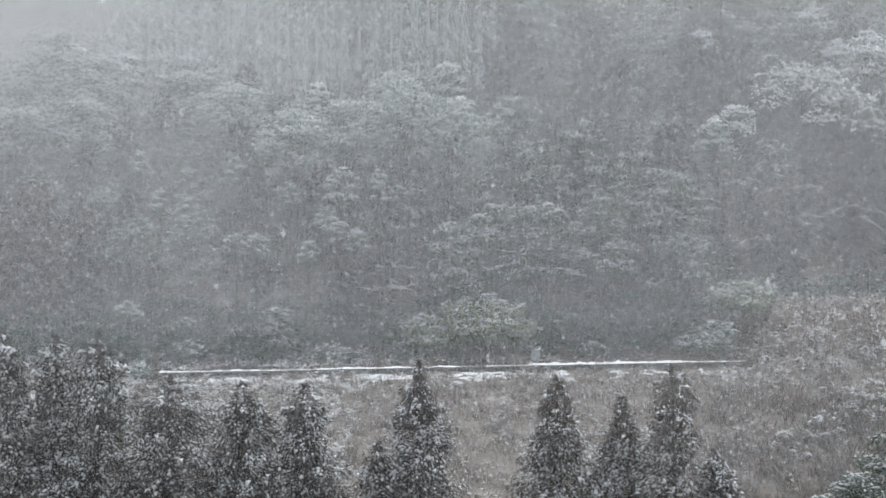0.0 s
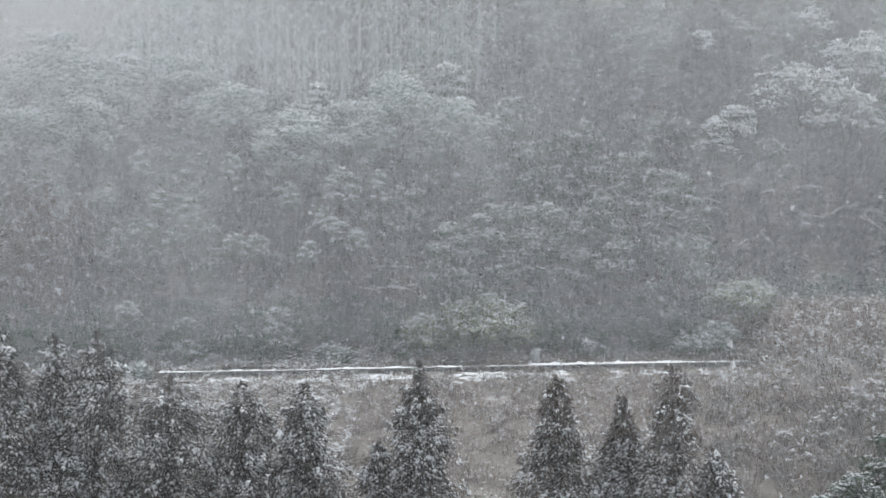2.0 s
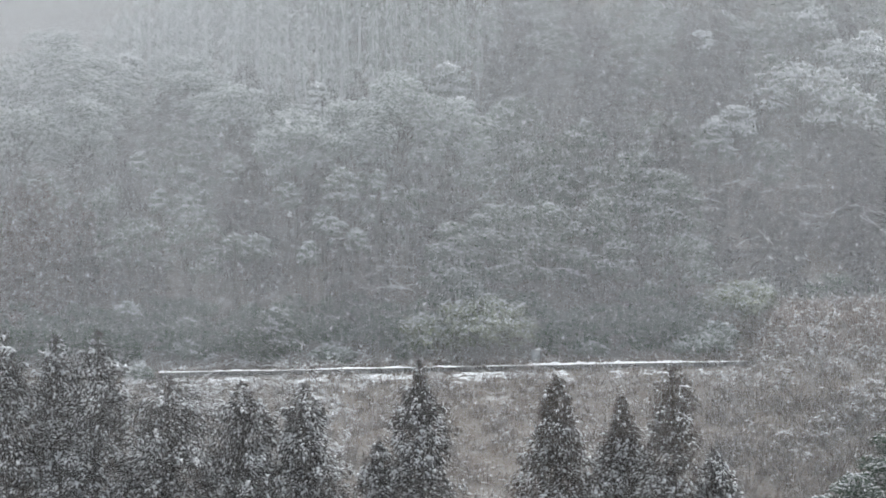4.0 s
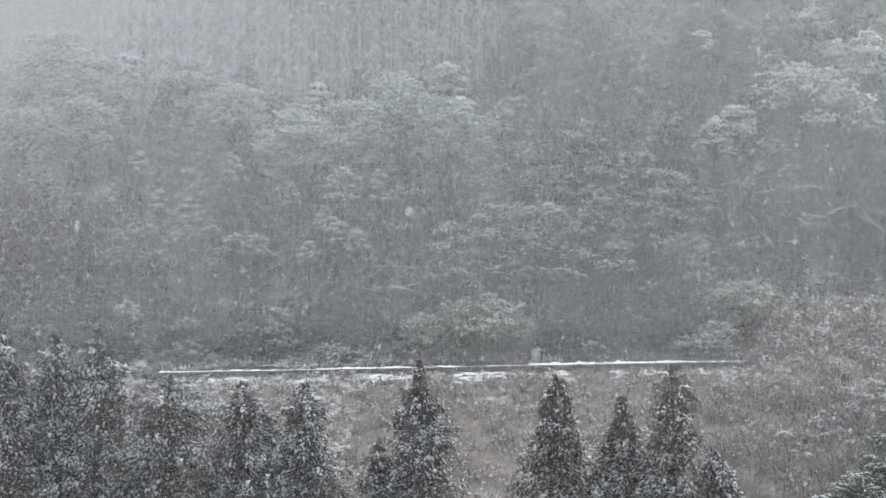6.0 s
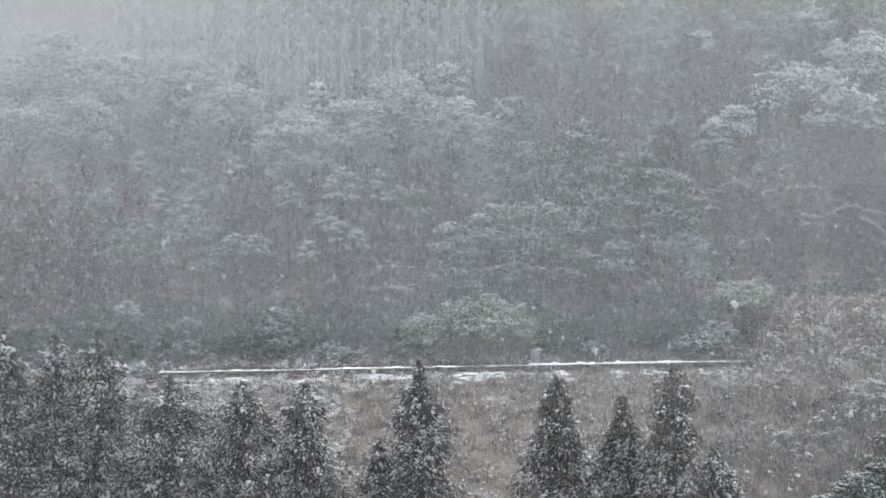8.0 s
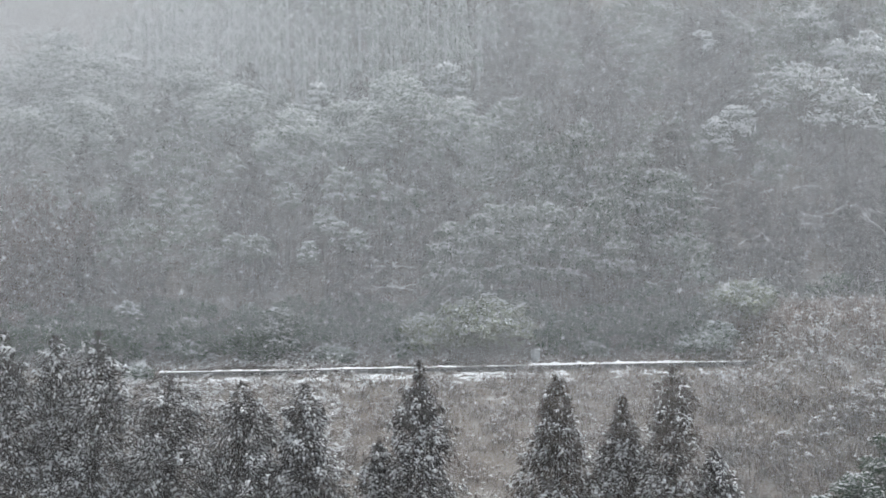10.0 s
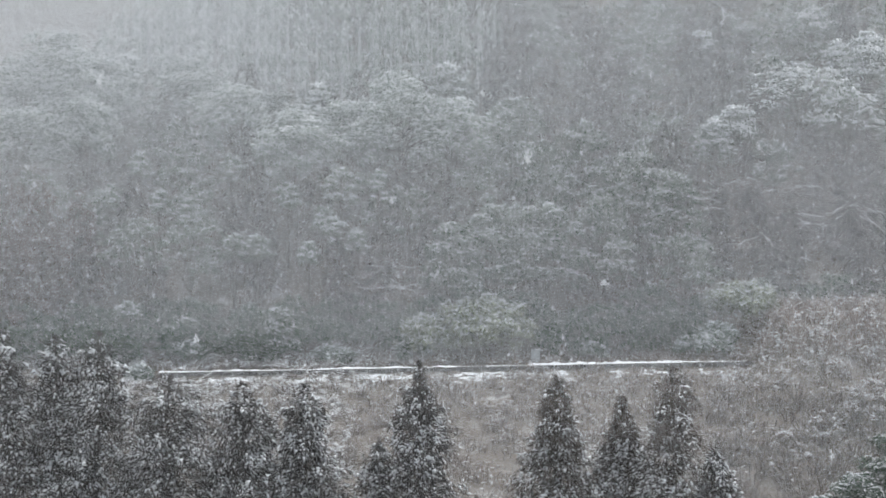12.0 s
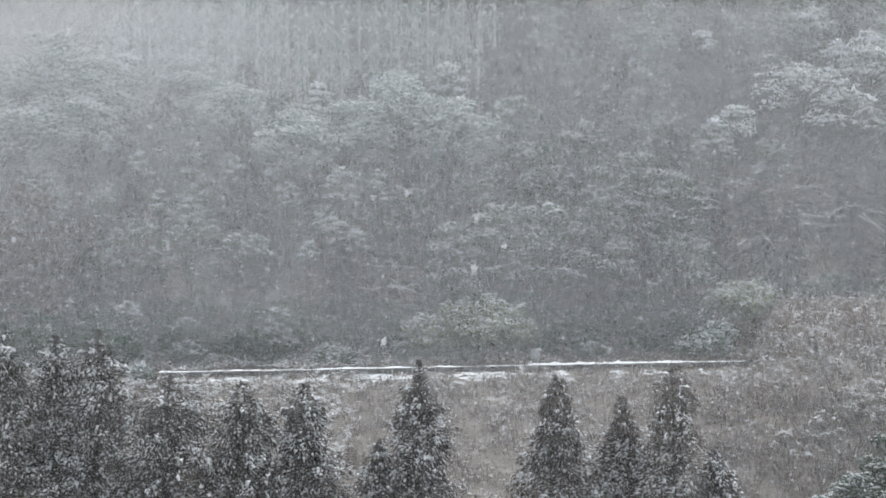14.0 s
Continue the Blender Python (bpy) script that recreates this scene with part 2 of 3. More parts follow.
def broadleaf(rng, high, wide, lobes=13, leaves=260, leaf=0.26, snow=0.35, crown=0.55, clump=0.2, stroke=1.4, sprig=9, uneven=0.6, reach=1.0, wild=0.6):
    """Trunk, limbs, leaves and lying snow of a round-headed evergreen, as arrays. Leaves sit in sprigs; stroke: length of a snow
    clump over its width; uneven: how much the snow differs from bough to bough."""
    c0 = high * (1 - crown / 2)
    limbs, leafs, lying = [], [], []
    t = np.linspace(0, 1, 6)
    fork = high * (1 - crown) * 0.9
    trunk = tube(np.stack([0.15 * np.sin(t * 3) * high * 0.1, 0.1 * t, t * fork], -1), 0.02 * high * (1.25 - 0.6 * t), 7)
    for i in range(lobes):
        a = i * 2.399 + rng.normal(0, 0.3)
        e = np.clip((i + 0.5) / lobes + rng.normal(0, 0.08), 0.02, 1)
        rad = wide * 0.36 * np.sqrt(1 - e * e * 0.97)
        c = np.array([np.cos(a) * rad, np.sin(a) * rad, c0 + (e - 0.42) * high * crown * 0.72])
        r = np.array([1, 1, 0.72]) * wide * rng.uniform(0.13, 0.23)
        mid = np.array([c[0] * 0.35, c[1] * 0.35, (fork + c[2]) / 2 + 0.3])
        limbs.append(tube([(0.02, 0.1, fork * 0.92), mid, c], np.array([0.011, 0.007, 0.002]) * high, 4))
        m = max(4, leaves // sprig)
        d = rng.normal(0, 1, (m, 3))
        d[:, 2] = np.where(rng.random(m) < 0.4, np.abs(d[:, 2]), d[:, 2])
        d /= np.linalg.norm(d, axis=1)[:, None]
        bumpy = 1 + 0.22 * np.sin(d[:, 0] * 7 + i) * np.sin(d[:, 1] * 6 + d[:, 2] * 5)
        p = c + d * r * (bumpy * rng.uniform(0.5, 1.12, m) ** 0.7)[:, None]
        head = np.arctan2(d[:, 1], d[:, 0]) + rng.normal(0, 0.6, m)
        k = sprig
        run = leaf * rng.uniform(0.6, 1.8, m) * reach
        u = rng.uniform(-0.6, 1.0, (m, k))
        side = rng.normal(0, 0.4, (m, k)) * leaf * reach
        ch, sh = np.cos(head)[:, None], np.sin(head)[:, None]
        along = u * run[:, None]
        q = p[:, None] + np.stack([ch * along - sh * side, sh * along + ch * side, 0.1 * leaf - 0.35 * np.maximum(u, 0) ** 2 * run[:, None] + rng.normal(0, 0.22, (m, k)) * leaf], -1)
        q = q.reshape(-1, 3)
        n = m * k
        s = leaf * rng.uniform(0.55, 1.2, n)
        yaw = (head[:, None] + np.sign(side) * rng.uniform(0.1, 1.1, (m, k))).ravel()
        leafs.append(strew(LEAF, q, turns(yaw, rng.normal(0.4, 0.4, n), rng.normal(0, 0.5, n)), np.stack([s, s, s], -1)))
        bough = 1 - uneven + uneven * 2.2 * rng.random() ** 1.4
        held = np.clip(snow * bough * np.clip(0.5 + 0.9 * d[:, 2], 0, 1.3) * 1.9 * rng.random(m), 0, 1)
        up = (rng.random((m, k)) < 0.75 * held[:, None]).ravel()
        w = int(up.sum())
        ss = clump * rng.uniform(0.4, 1.3, w)
        turn = np.repeat(head, k)[up] + rng.normal(0, wild, w)
        lying.append(strew(CLUMP, q[up] + np.array([0, 0, 0.35 * clump]), turns(turn, rng.normal(0.15, 0.5 * wild, w), rng.normal(0, 0.3, w)), np.stack([ss * stroke, ss * 0.9, ss * 0.7], -1)))
    return trunk, joined(limbs), joined(leafs), joined(lying)


def bare(rng, high, spread, depth=4, snow=True, up=0.75, first=5, thick=0.009, ice=0.012):
    """A leafless tree of forking boughs, with snow along their upper sides."""
    wood, lying = [], []

    def grow(o, d, length, radius, level):
        n = 5
        pts = [np.array(o)]
        for _ in range(n - 1):
            d = d + rng.normal(0, 0.24, 3) + np.array([0, 0, -0.02 if level else 0.03])
            d = d / np.linalg.norm(d)
            pts.append(pts[-1] + d * length / (n - 1))
        rr = radius * np.linspace(1, 0.55, n)
        wood.append(tube(pts, rr, 5 if level < 2 else 3))
        if snow and level >= 1 and abs(d[2]) < 0.85:
            lying.append(tube(np.array(pts) + np.array([0, 0, 1]) * rr[:, None] * 0.9, rr * 0.6 + ice, 4))
        if level < depth:
            for i in range(first if level == 0 else 3):
                k = pts[2 + i % 3] if level else pts[1 + i % 4]
                a = rng.random() * 6.28
                side = np.array([np.cos(a), np.sin(a), 0]) * spread
                nd = d * (0.55 if level else 0.35) + side * 0.8 + np.array([0, 0, up * rng.random() * 0.7])
                grow(k, nd / np.linalg.norm(nd), length * rng.uniform(0.5, 0.72), radius * 0.5, level + 1)

    grow((0, 0, 0), np.array([rng.normal(0, 0.08), rng.normal(0, 0.08), 1.0]), high * 0.55, thick * high, 0)
    return joined(wood), (joined(lying) if lying else None)


def plant(name, x, y, label, category, group, arrays, leaf_material, bark=M_BARK, turn=0.0, leaf_name="crown"):
    ob = thing(name, x, y, label, category, group, turn=turn)
    trunk, limbs, green, lying = arrays
    part("trunk", *trunk, bark, ob)
    tagged(part("branchwork", *limbs, bark, ob), kind="stuff")
    tagged(part(leaf_name, *green, leaf_material, ob), kind="stuff")
    tagged(part("snow_cover", *lying, M_SNOW, ob, "fresh white snow lying on the foliage"), kind="stuff")
    return ob


# ---- ground: one sheet from behind the viewpoint to the far ridge ----
def sheet(name, xs, ys, mat, label):
    gx, gy = np.meshgrid(xs, ys)
    gz = terrain(gx, gy)
    rng = np.random.default_rng(3)
    gz = gz + rng.normal(0, 0.04, gz.shape) * (gy > 60)
    v = np.stack([gx, gy, gz], -1).reshape(-1, 3)
    w = len(xs)
    i = (np.arange(len(ys) - 1)[:, None] * w + np.arange(w - 1)[None]).ravel()
    f = np.concatenate([np.stack([i, i + 1, i + w + 1], -1), np.stack([i, i + w + 1, i + w], -1)])
    ob = part(name, v, f, mat, None)
    return tagged(ob, label, "ground", "", "structure")


xs = np.concatenate([np.linspace(-900, -70, 22), np.linspace(-62, 62, 156), np.linspace(70, 900, 22)])
ys = np.concatenate([np.linspace(-300, -10, 10), np.linspace(-4, 74, 40), np.linspace(75, 111.7, 60), np.linspace(111.76, 117, 14), np.linspace(118, 185, 70), np.linspace(195, 1500, 60)])
sheet("ground", xs, ys, M_GROUND, "frozen ground with leaf litter and patchy thin snow")


# ---- farm road with its low concrete wall ----
def box(x0, x1, y0, y1, z0, z1, bevel=0.02):
    bm = bmesh.new()
    bmesh.ops.create_cube(bm, size=1)
    for q in bm.verts:
        q.co = ((x0 + x1) / 2 + q.co.x * (x1 - x0), (y0 + y1) / 2 + q.co.y * (y1 - y0), (z0 + z1) / 2 + q.co.z * (z1 - z0))
    bmesh.ops.bevel(bm, geom=bm.edges[:], offset=bevel, segments=2, affect="EDGES")
    bmesh.ops.triangulate(bm, faces=bm.faces[:])
    bm.verts.index_update()
    v, f = np.array([q.co[:] for q in bm.verts]), np.array([[q.index for q in t.verts] for t in bm.faces])
    bm.free()
    return v, f


def snow_strip(rng, x0, x1, y0, y1, top, thick, step=0.22):
    """A soft uneven ridge of snow on a ledge."""
    n, k = int((x1 - x0) / step), 7
    gx = np.linspace(x0, x1, n)
    v = []
    wob = np.clip((np.convolve(rng.random(n + 8), np.ones(9) / 9, "valid")[:n] - 0.5) * 3.2 + 0.5, 0, 1.2)
    lump = np.clip(rng.normal(1, 0.35, (n, k)), 0.3, 1.9)
    for j in range(k):
        s = j / (k - 1)
        fat = np.sin(np.pi * s) ** 0.6
        v.append(np.stack([gx, y0 + (y1 - y0) * s + (wob - 0.5) * 0.1, top(gx) + fat * thick * (0.15 + 1.7 * wob) * lump[:, j] - 0.01], -1))
    v = np.stack(v, 1).reshape(-1, 3)
    i = (np.arange(n - 1)[:, None] * k + np.arange(k - 1)[None]).ravel()
    return v, np.concatenate([np.stack([i, i + k, i + k + 1], -1), np.stack([i, i + k + 1, i + 1], -1)])


road_wall = tagged(new("road_wall"), "low dark weathered concrete wall edging a snowy road", "wall", "", "structure")
rng = np.random.default_rng(11)
edges = np.arange(-19.1, 20.9, 2.0)
for x0 in edges:
    za = float(road_height(x0 + 1.0))
    v, f = box(0.008, 1.992, 111.72, 112.0, -0.75, 0.03)
    v[:, 2] += road_height(v[:, 0] + x0) + rng.normal(0, 0.008)
    v[:, 0] += x0
    part("panel", v, f, M_CONCRETE, road_wall)
v, f = box(-24.2, -19.6, 111.85, 112.1, -0.75, 0.0)
v[:, 2] += road_height(v[:, 0])
part("panel", v, f, M_CONCRETE, road_wall)

for x0, x1, deep, thick in ((-19.2, -8.4, 1.6, 0.08), (-8.5, -0.6, 1.0, 0.055), (-0.7, 5.9, 1.4, 0.06), (5.8, 17.2, 2.0, 0.09), (17.1, 20.7, 1.6, 0.07), (-24.2, -21.2, 1.2, 0.05)):
    strip = part("road_snow", *snow_strip(rng, x0, x1, 111.74, 111.74 + deep, lambda q: road_height(q) + 0.03, thick), M_SNOW)
    tagged(strip, "thin fresh snow covering the edge of the farm road", "snow", "", "structure")


def snow_patch(x, y, wide, deep, seed):
    """A thin drift of snow with a ragged outline, lying on the bank."""
    rng = np.random.default_rng(seed)
    a = np.linspace(0, 2 * np.pi, 40, endpoint=False)
    out = 1 + 0.2 * np.sin(3 * a + seed) + 0.14 * np.sin(7 * a + 2 * seed) + rng.normal(0, 0.32, 40)
    v, rings = [], (0.08, 0.4, 0.7, 0.92, 1.0)
    for r in rings:
        px, py = x + np.cos(a) * out * r * wide / 2, np.minimum(y + np.sin(a) * out * r * deep / 2, 111.7)
        v.append(np.stack([px, py, terrain(px, py) + 0.06 * (1 - r ** 3) + 0.02 * rng.normal(0, 1, 40) * (r < 1) - 0.015 * (r == 1)], -1))
    v = np.concatenate(v)
    f = []
    for k in range(len(rings) - 1):
        for j in range(40):
            p, q = k * 40 + j, k * 40 + (j + 1) % 40
            f += [(p, p + 40, q + 40), (p, q + 40, q)]
    f += [(0, j, j + 1) for j in range(1, 39)]
    return v, np.array(f)


rng = np.random.default_rng(31)
drifts = []
for x, wide, many in ((-4.1, 3.8, 26), (2.7, 3.4, 32), (6.6, 4.0, 20), (-9.6, 4.5, 12), (-15.0, 6.5, 16), (13.0, 5.5, 12), (18.0, 1.6, 3)):
    for k in range(int(many * 1.6)):
        drifts.append(snow_patch(x + rng.normal(0, wide * 0.28), rng.uniform(108.4, 111.4), rng.uniform(0.15, 0.7), rng.uniform(0.2, 0.6), 50 + k))
tagged(part("bank_snow", *joined(drifts), M_SNOW), "ragged drifts of fresh snow on the grass bank under the wall", "snow", "", "stuff")


# ---- roadside fittings ----
def cabinet(x, y):
    ob = thing("utility_cabinet", x, y, "small grey metal roadside cabinet capped with snow", "cabinet", sink=0.0)
    part("plinth", *box(-0.33, 0.33, -0.2, 0.2, -0.05, 0.1), M_CONCRETE, ob)
    part("body", *box(-0.3, 0.3, -0.17, 0.17, 0.1, 0.98), M_METAL, ob)
    door = part("door", *box(-0.26, 0.26, -0.19, -0.17, 0.15, 0.93, 0.006), M_METAL, ob)
    part("handle", *box(0.18, 0.21, -0.215, -0.19, 0.5, 0.62, 0.004), M_BARK, door, "dark handle")
    part("roof", *box(-0.34, 0.34, -0.22, 0.22, 0.98, 1.03), M_METAL, ob)
    part("snow_cap", *snow_strip(np.random.default_rng(5), -0.34, 0.34, -0.22, 0.22, lambda q: 1.03 + 0 * q, 0.035, 0.06), M_SNOW, ob, "fresh white snow")


def road_sign(x, y, high, label):
    ob = thing("marker_sign", x, y, label, "sign", sink=0.05)
    part("post", *tube([(0, 0, 0), (0, 0, high / 2), (0, 0, high)], (0.025, 0.025, 0.025), 8), M_BARK, ob)
    part("plate", *box(-0.09, 0.09, -0.05, -0.03, high - 0.22, high, 0.006), M_SNOW, ob, "plain white plate")


cabinet(6.39, 114.3)
road_sign(8.3, 114.6, 1.95, "small white marker plate on a thin grey post")
post = thing("delineator_post", 9.94, 114.2, "thin dark roadside post", "post", sink=0.05)
part("post", *tube([(0, 0, 0), (0, 0, 0.6), (0, 0, 1.0)], (0.035, 0.035, 0.03), 8), M_BARK, post)
part("cap", *tube([(0, 0, 1.0), (0, 0, 1.03), (0, 0, 1.05)], (0.045, 0.045, 0.02), 8), M_SNOW, post, "snow cap")
for i, (x, y, r) in enumerate([(-3.35, 113.9, 0.34), (0.1, 114.0, 0.3)]):
    bm = bmesh.new()
    bmesh.ops.create_icosphere(bm, subdivisions=3, radius=r)
    for q in bm.verts:
        q.co *= 1 + 0.18 * noise.noise(q.co * 3 + Vector((i, 0, 0)))
        q.co.z *= 0.8
    bm.verts.index_update()
    v, f = np.array([q.co[:] for q in bm.verts]), np.array([[q.index for q in t.verts] for t in bm.faces])
    bm.free()
    ob = part("boulder", v, f, M_CONCRETE)
    ob.matrix_basis = pose(x, y, float(terrain(x, y)) + r * 0.5)
    tagged(ob, "grey rounded boulder at the roadside", "rock", "roadside boulders")


# ---- dry grass of the bank and the mound, with snow caught in it ----
def grass(name, label, n, region, size, seed, mat=M_GRASS, keep=None, wide=0.05):
    rng = np.random.default_rng(seed)
    x, y = rng.uniform(*region[0], n), rng.uniform(*region[1], n)
    many = n // 30
    cx, cy, cs = rng.uniform(*region[0], many), rng.uniform(*region[1], many), rng.uniform(0.6, 1.5, many)
    own, loose = rng.integers(0, many, n), rng.random(n) < 0.22
    a, r = rng.random(n) * 6.28, rng.random(n) ** 0.7 * 0.42
    x = np.where(loose, x, cx[own] + np.cos(a) * r * cs[own])
    y = np.where(loose, y, cy[own] + np.sin(a) * r * cs[own])
    yaw, grown = a + rng.normal(0, 0.5, n), np.where(loose, 0.75, cs[own] * (1.25 - 0.9 * r))
    ok = np.ones(n, bool) if keep is None else keep(x, y, rng)
    x, y, yaw, grown = x[ok], y[ok], yaw[ok], grown[ok]
    n = len(x)
    patch = 0.8 + 0.3 * np.sin(x * 0.9 + 1.3 * np.sin(y * 0.4)) * np.sin(y * 0.7 + x * 0.2) + 0.25 * np.sin(x * 2.3 + 2 * np.sin(y * 1.1)) * np.sin(y * 1.7 + x)
    s = size * rng.uniform(0.65, 1.25, n) * patch * grown * (1 + 0.35 * smooth(16, 22, x)) * np.where((x < 20.5) & (y < 112), 1 - (0.55 + 0.25 * np.sign(np.sin(x * 0.9) + np.sin(x * 0.37 + 1))) * smooth(106.5, 110.5, y), 1)
    at = np.stack([x, y, terrain(x, y) - 0.03], -1)
    v, f = strew(BLADE, at, turns(yaw, rng.normal(0.1, 0.25, n), rng.normal(0, 0.25, n)), np.stack([s * rng.uniform(0.5, 1.3, n), np.full(n, wide), s], -1))
    ob = part(name, v, f, mat)
    return tagged(ob, label, "grass", "", "stuff"), at, s


def bank_keep(x, y, rng):
    near_wall = (y > 107.6) & (y < 111.9) & (x < 21)
    bald = np.sin(x * 0.55 + 0.9) + np.sin(x * 0.23 + 2.0) + 0.7 * np.sin(x * 1.3) > 0.1
    return ~(near_wall & bald & (rng.random(len(x)) < 0.55)) & ~((y > 111.5) & (y < 113.2 + 0.8 * np.sin(x * 0.8)) & (x < 19.5))


def bracken_keep(x, y, rng):
    edge = 0.165 * y + 1.5 * np.sin(y * 0.5)
    return bank_keep(x, y, rng) & (x > edge + rng.normal(0, 0.8, len(x))) & (y < 101 + rng.normal(0, 2, len(x)))


def grass_keep(x, y, rng):
    return bank_keep(x, y, rng) & ((x < 0.165 * y + 2) | (y > 104)) & ((y < 118.5) | (x > 16))


_, at, s = grass("dry_grass", "pale brown dry grass on the bank dusted with snow", 90000, ((-34, 37), (76, 124)), 0.72, 5, keep=grass_keep, wide=0.036)
_, at3, s3 = grass("dead_bracken", "dark brown dead bracken and brush on the bank and mound", 34000, ((11, 37), (76, 124)), 0.85, 25, M_BRACKEN, bracken_keep, 0.06)


def mound_keep(x, y, rng):
    return terrain(x, y) > road_height(x) + 0.5 + rng.normal(0, 0.4, len(x))


_, at4, s4 = grass("arching_grass", "long pale pinkish-brown grass arching over the mound", 15000, ((16.5, 37), (104, 119)), 0.8, 35, M_PLUME, mound_keep, 0.045)


def dusting(name, label, at, s, share, size, seed):
    rng = np.random.default_rng(seed)
    take = rng.random(len(at)) < share
    p = at[take] + np.array([0, 0, 1]) * (s[take] * rng.uniform(0.45, 0.95, take.sum()))[:, None]
    n = len(p)
    q = size * rng.uniform(0.4, 1.4, n)
    ob = part(name, *strew(CLUMP, p, turns(rng.random(n) * 6.28, rng.normal(0, 0.35, n), rng.normal(0, 0.35, n)), np.stack([q * 2.3, q * 0.9, q * 0.6], -1)), M_SNOW)
    return tagged(ob, label, "snow", "", "stuff")


def verge_keep(x, y, rng):
    return np.sin(x * 1.3 + 0.5) + np.sin(x * 0.41) + rng.normal(0, 0.5, len(x)) > 0.35


_, at2, s2 = grass("verge_grass", "tufts of dry grass hanging over the road wall", 2600, ((-21, 20.5), (110.6, 111.7)), 0.75, 15, keep=verge_keep)
dusting("grass_snow", "small clumps of fresh snow caught in dry grass", at, s, 0.17, 0.11, 6)
shady = (at[:, 0] < -5) & (at[:, 1] > 84)
dusting("grass_snow", "thicker dusting of snow on the western bank", at[shady], s[shady], 0.32, 0.13, 9)
foot = (at[:, 0] < 1) & (at[:, 1] > 102)
dusting("grass_snow", "snow lying in the grass below the road wall", at[foot], s[foot], 0.12, 0.13, 12)
ramp = (at[:, 0] > 17) & (at[:, 1] > 101) & (at[:, 1] < 112)
dusting("grass_snow", "snow specks in the grass at the foot of the mound", at[ramp], s[ramp], 0.25, 0.14, 13)
on_mound = (at[:, 0] > 16.5) & (at[:, 1] > 108)
dusting("mound_snow", "fresh snow lying on bent grass of the mound", at[on_mound], s[on_mound], 0.08, 0.16, 8)
dusting("mound_snow", "fresh snow lying along long arching grass", at4, s4, 0.17, 0.18, 10)
dusting("bracken_snow", "small clumps of fresh snow caught in dead bracken", at3, s3, 0.035, 0.13, 7)

# ---- snow-laden evergreens on the valley floor ----
FRONT = [(-17.3, 66, 8.8, 4.6, 0.72), (-15.45, 66.8, 8.6, 3.8, 0.6), (-13.8, 66, 8.8, 5.2, 0.64), (-10.95, 66, 7.0, 4.7, 0.36), (-8.0, 66.2, 6.75, 4.6, 0.62),
         (-5.5, 66, 6.7, 3.7, 0.6), (-0.98, 66, 7.6, 4.3, 0.84), (4.55, 66, 7.0, 3.7, 0.62), (7.05, 66.7, 6.1, 2.7, 0.55), (9.15, 66, 7.4, 3.8, 0.52), (-2.55, 66.6, 4.3, 2.5, 0.6), (10.9, 66.4, 4.1, 2.2, 0.6)]
for i, (x, y, high, wide, flat) in enumerate(FRONT):
    rng = np.random.default_rng(100 + i)
    plant("conifer", x, y, "browned conifer with upright top shoots and little snow" if i in (7, 8, 9) else "low dark young conifer flecked with snow" if i > 9 else "dark conifer with snow clumps bunched on its sprays", "tree", "conifers below the bank",
          conifer(rng, high + 0.05, wide, 270 if i < 9 else 200, 66 if i < 9 else 56, 0.185, 0.72 if i < 6 else 0.75, flat=flat, droop=0.14, ragged=0.30 if i < 9 else 0.38, clump=0.125, slim=0.62,
                  hang=0.65, fluff=0.19, tuft=0.6, leaders=7 if i in (7, 8, 9) else 3, top_load=1.9 if 5 < i < 10 else 1.2, stray=0.55), M_BROWNED if i in (7, 8, 9) else M_NEEDLE)

# ---- the wooded hill ----
HEADS = [(-33.1, 140.8, 11, 9.1), (-35.0, 137.8, 10, 7.1), (-30.1, 138.8, 10, 8.1), (-34.5, 134.0, 9, 7.8), (-17.6, 136.2, 9, 6.2), (-21.8, 140.2, 9, 6.0), (-3.6, 132.0, 12, 8.4),
         (-7.8, 131.5, 10, 7.4), (-11.8, 130.5, 10, 6.8), (0.7, 131.5, 10, 7.4), (-28.3, 139.5, 9.5, 4.2), (-29.0, 134.5, 9, 5.5)]
for i, (x, y, high, wide) in enumerate(HEADS):
    rng = np.random.default_rng(200 + i)
    held = 2.8 if x < -20 else 2.4
    plant("broadleaf_tree", x, y, "round-headed evergreen tree with snow on its upper leaves", "tree", "trees on the hill",
          broadleaf(rng, high, wide, 20, 520, 0.26, held, crown=0.6, clump=0.2, uneven=0.5, stroke=1.5), M_FROST)

LADEN = [(29.6, 135.8, 9.8, 8.4), (23.8, 134.0, 7.9, 3.4), (32.7, 133.8, 9, 5.9), (36.2, 140.5, 9.0, 4.6), (0.4, 140.0, 8.6, 2.6), (1.2, 136.5, 7.6, 1.8), (-10.4, 138.0, 8.0, 2.0), (-16.0, 137.0, 8.2, 2.4), (-27.4, 142.0, 8.7, 2.4),
         (33.6, 150.0, 7.2, 3.4), (35.0, 146.0, 6.5, 2.2), (23.6, 150.0, 5.4, 2.0), (21.9, 133.0, 7.3, 2.2), (37.6, 146.0, 7.2, 3.0)]
for i, (x, y, high, wide) in enumerate(LADEN):
    rng = np.random.default_rng(240 + i)
    plant("snow_laden_tree", x, y, "sparse-leaved tree with bright snow heaped on its twigs", "tree", "trees on the hill",
          broadleaf(rng, high, wide, 16, 150, 0.24, 1.4, crown=0.42, clump=0.25, stroke=2.1, uneven=0.5, reach=1.6, wild=1.3), M_LEAF)

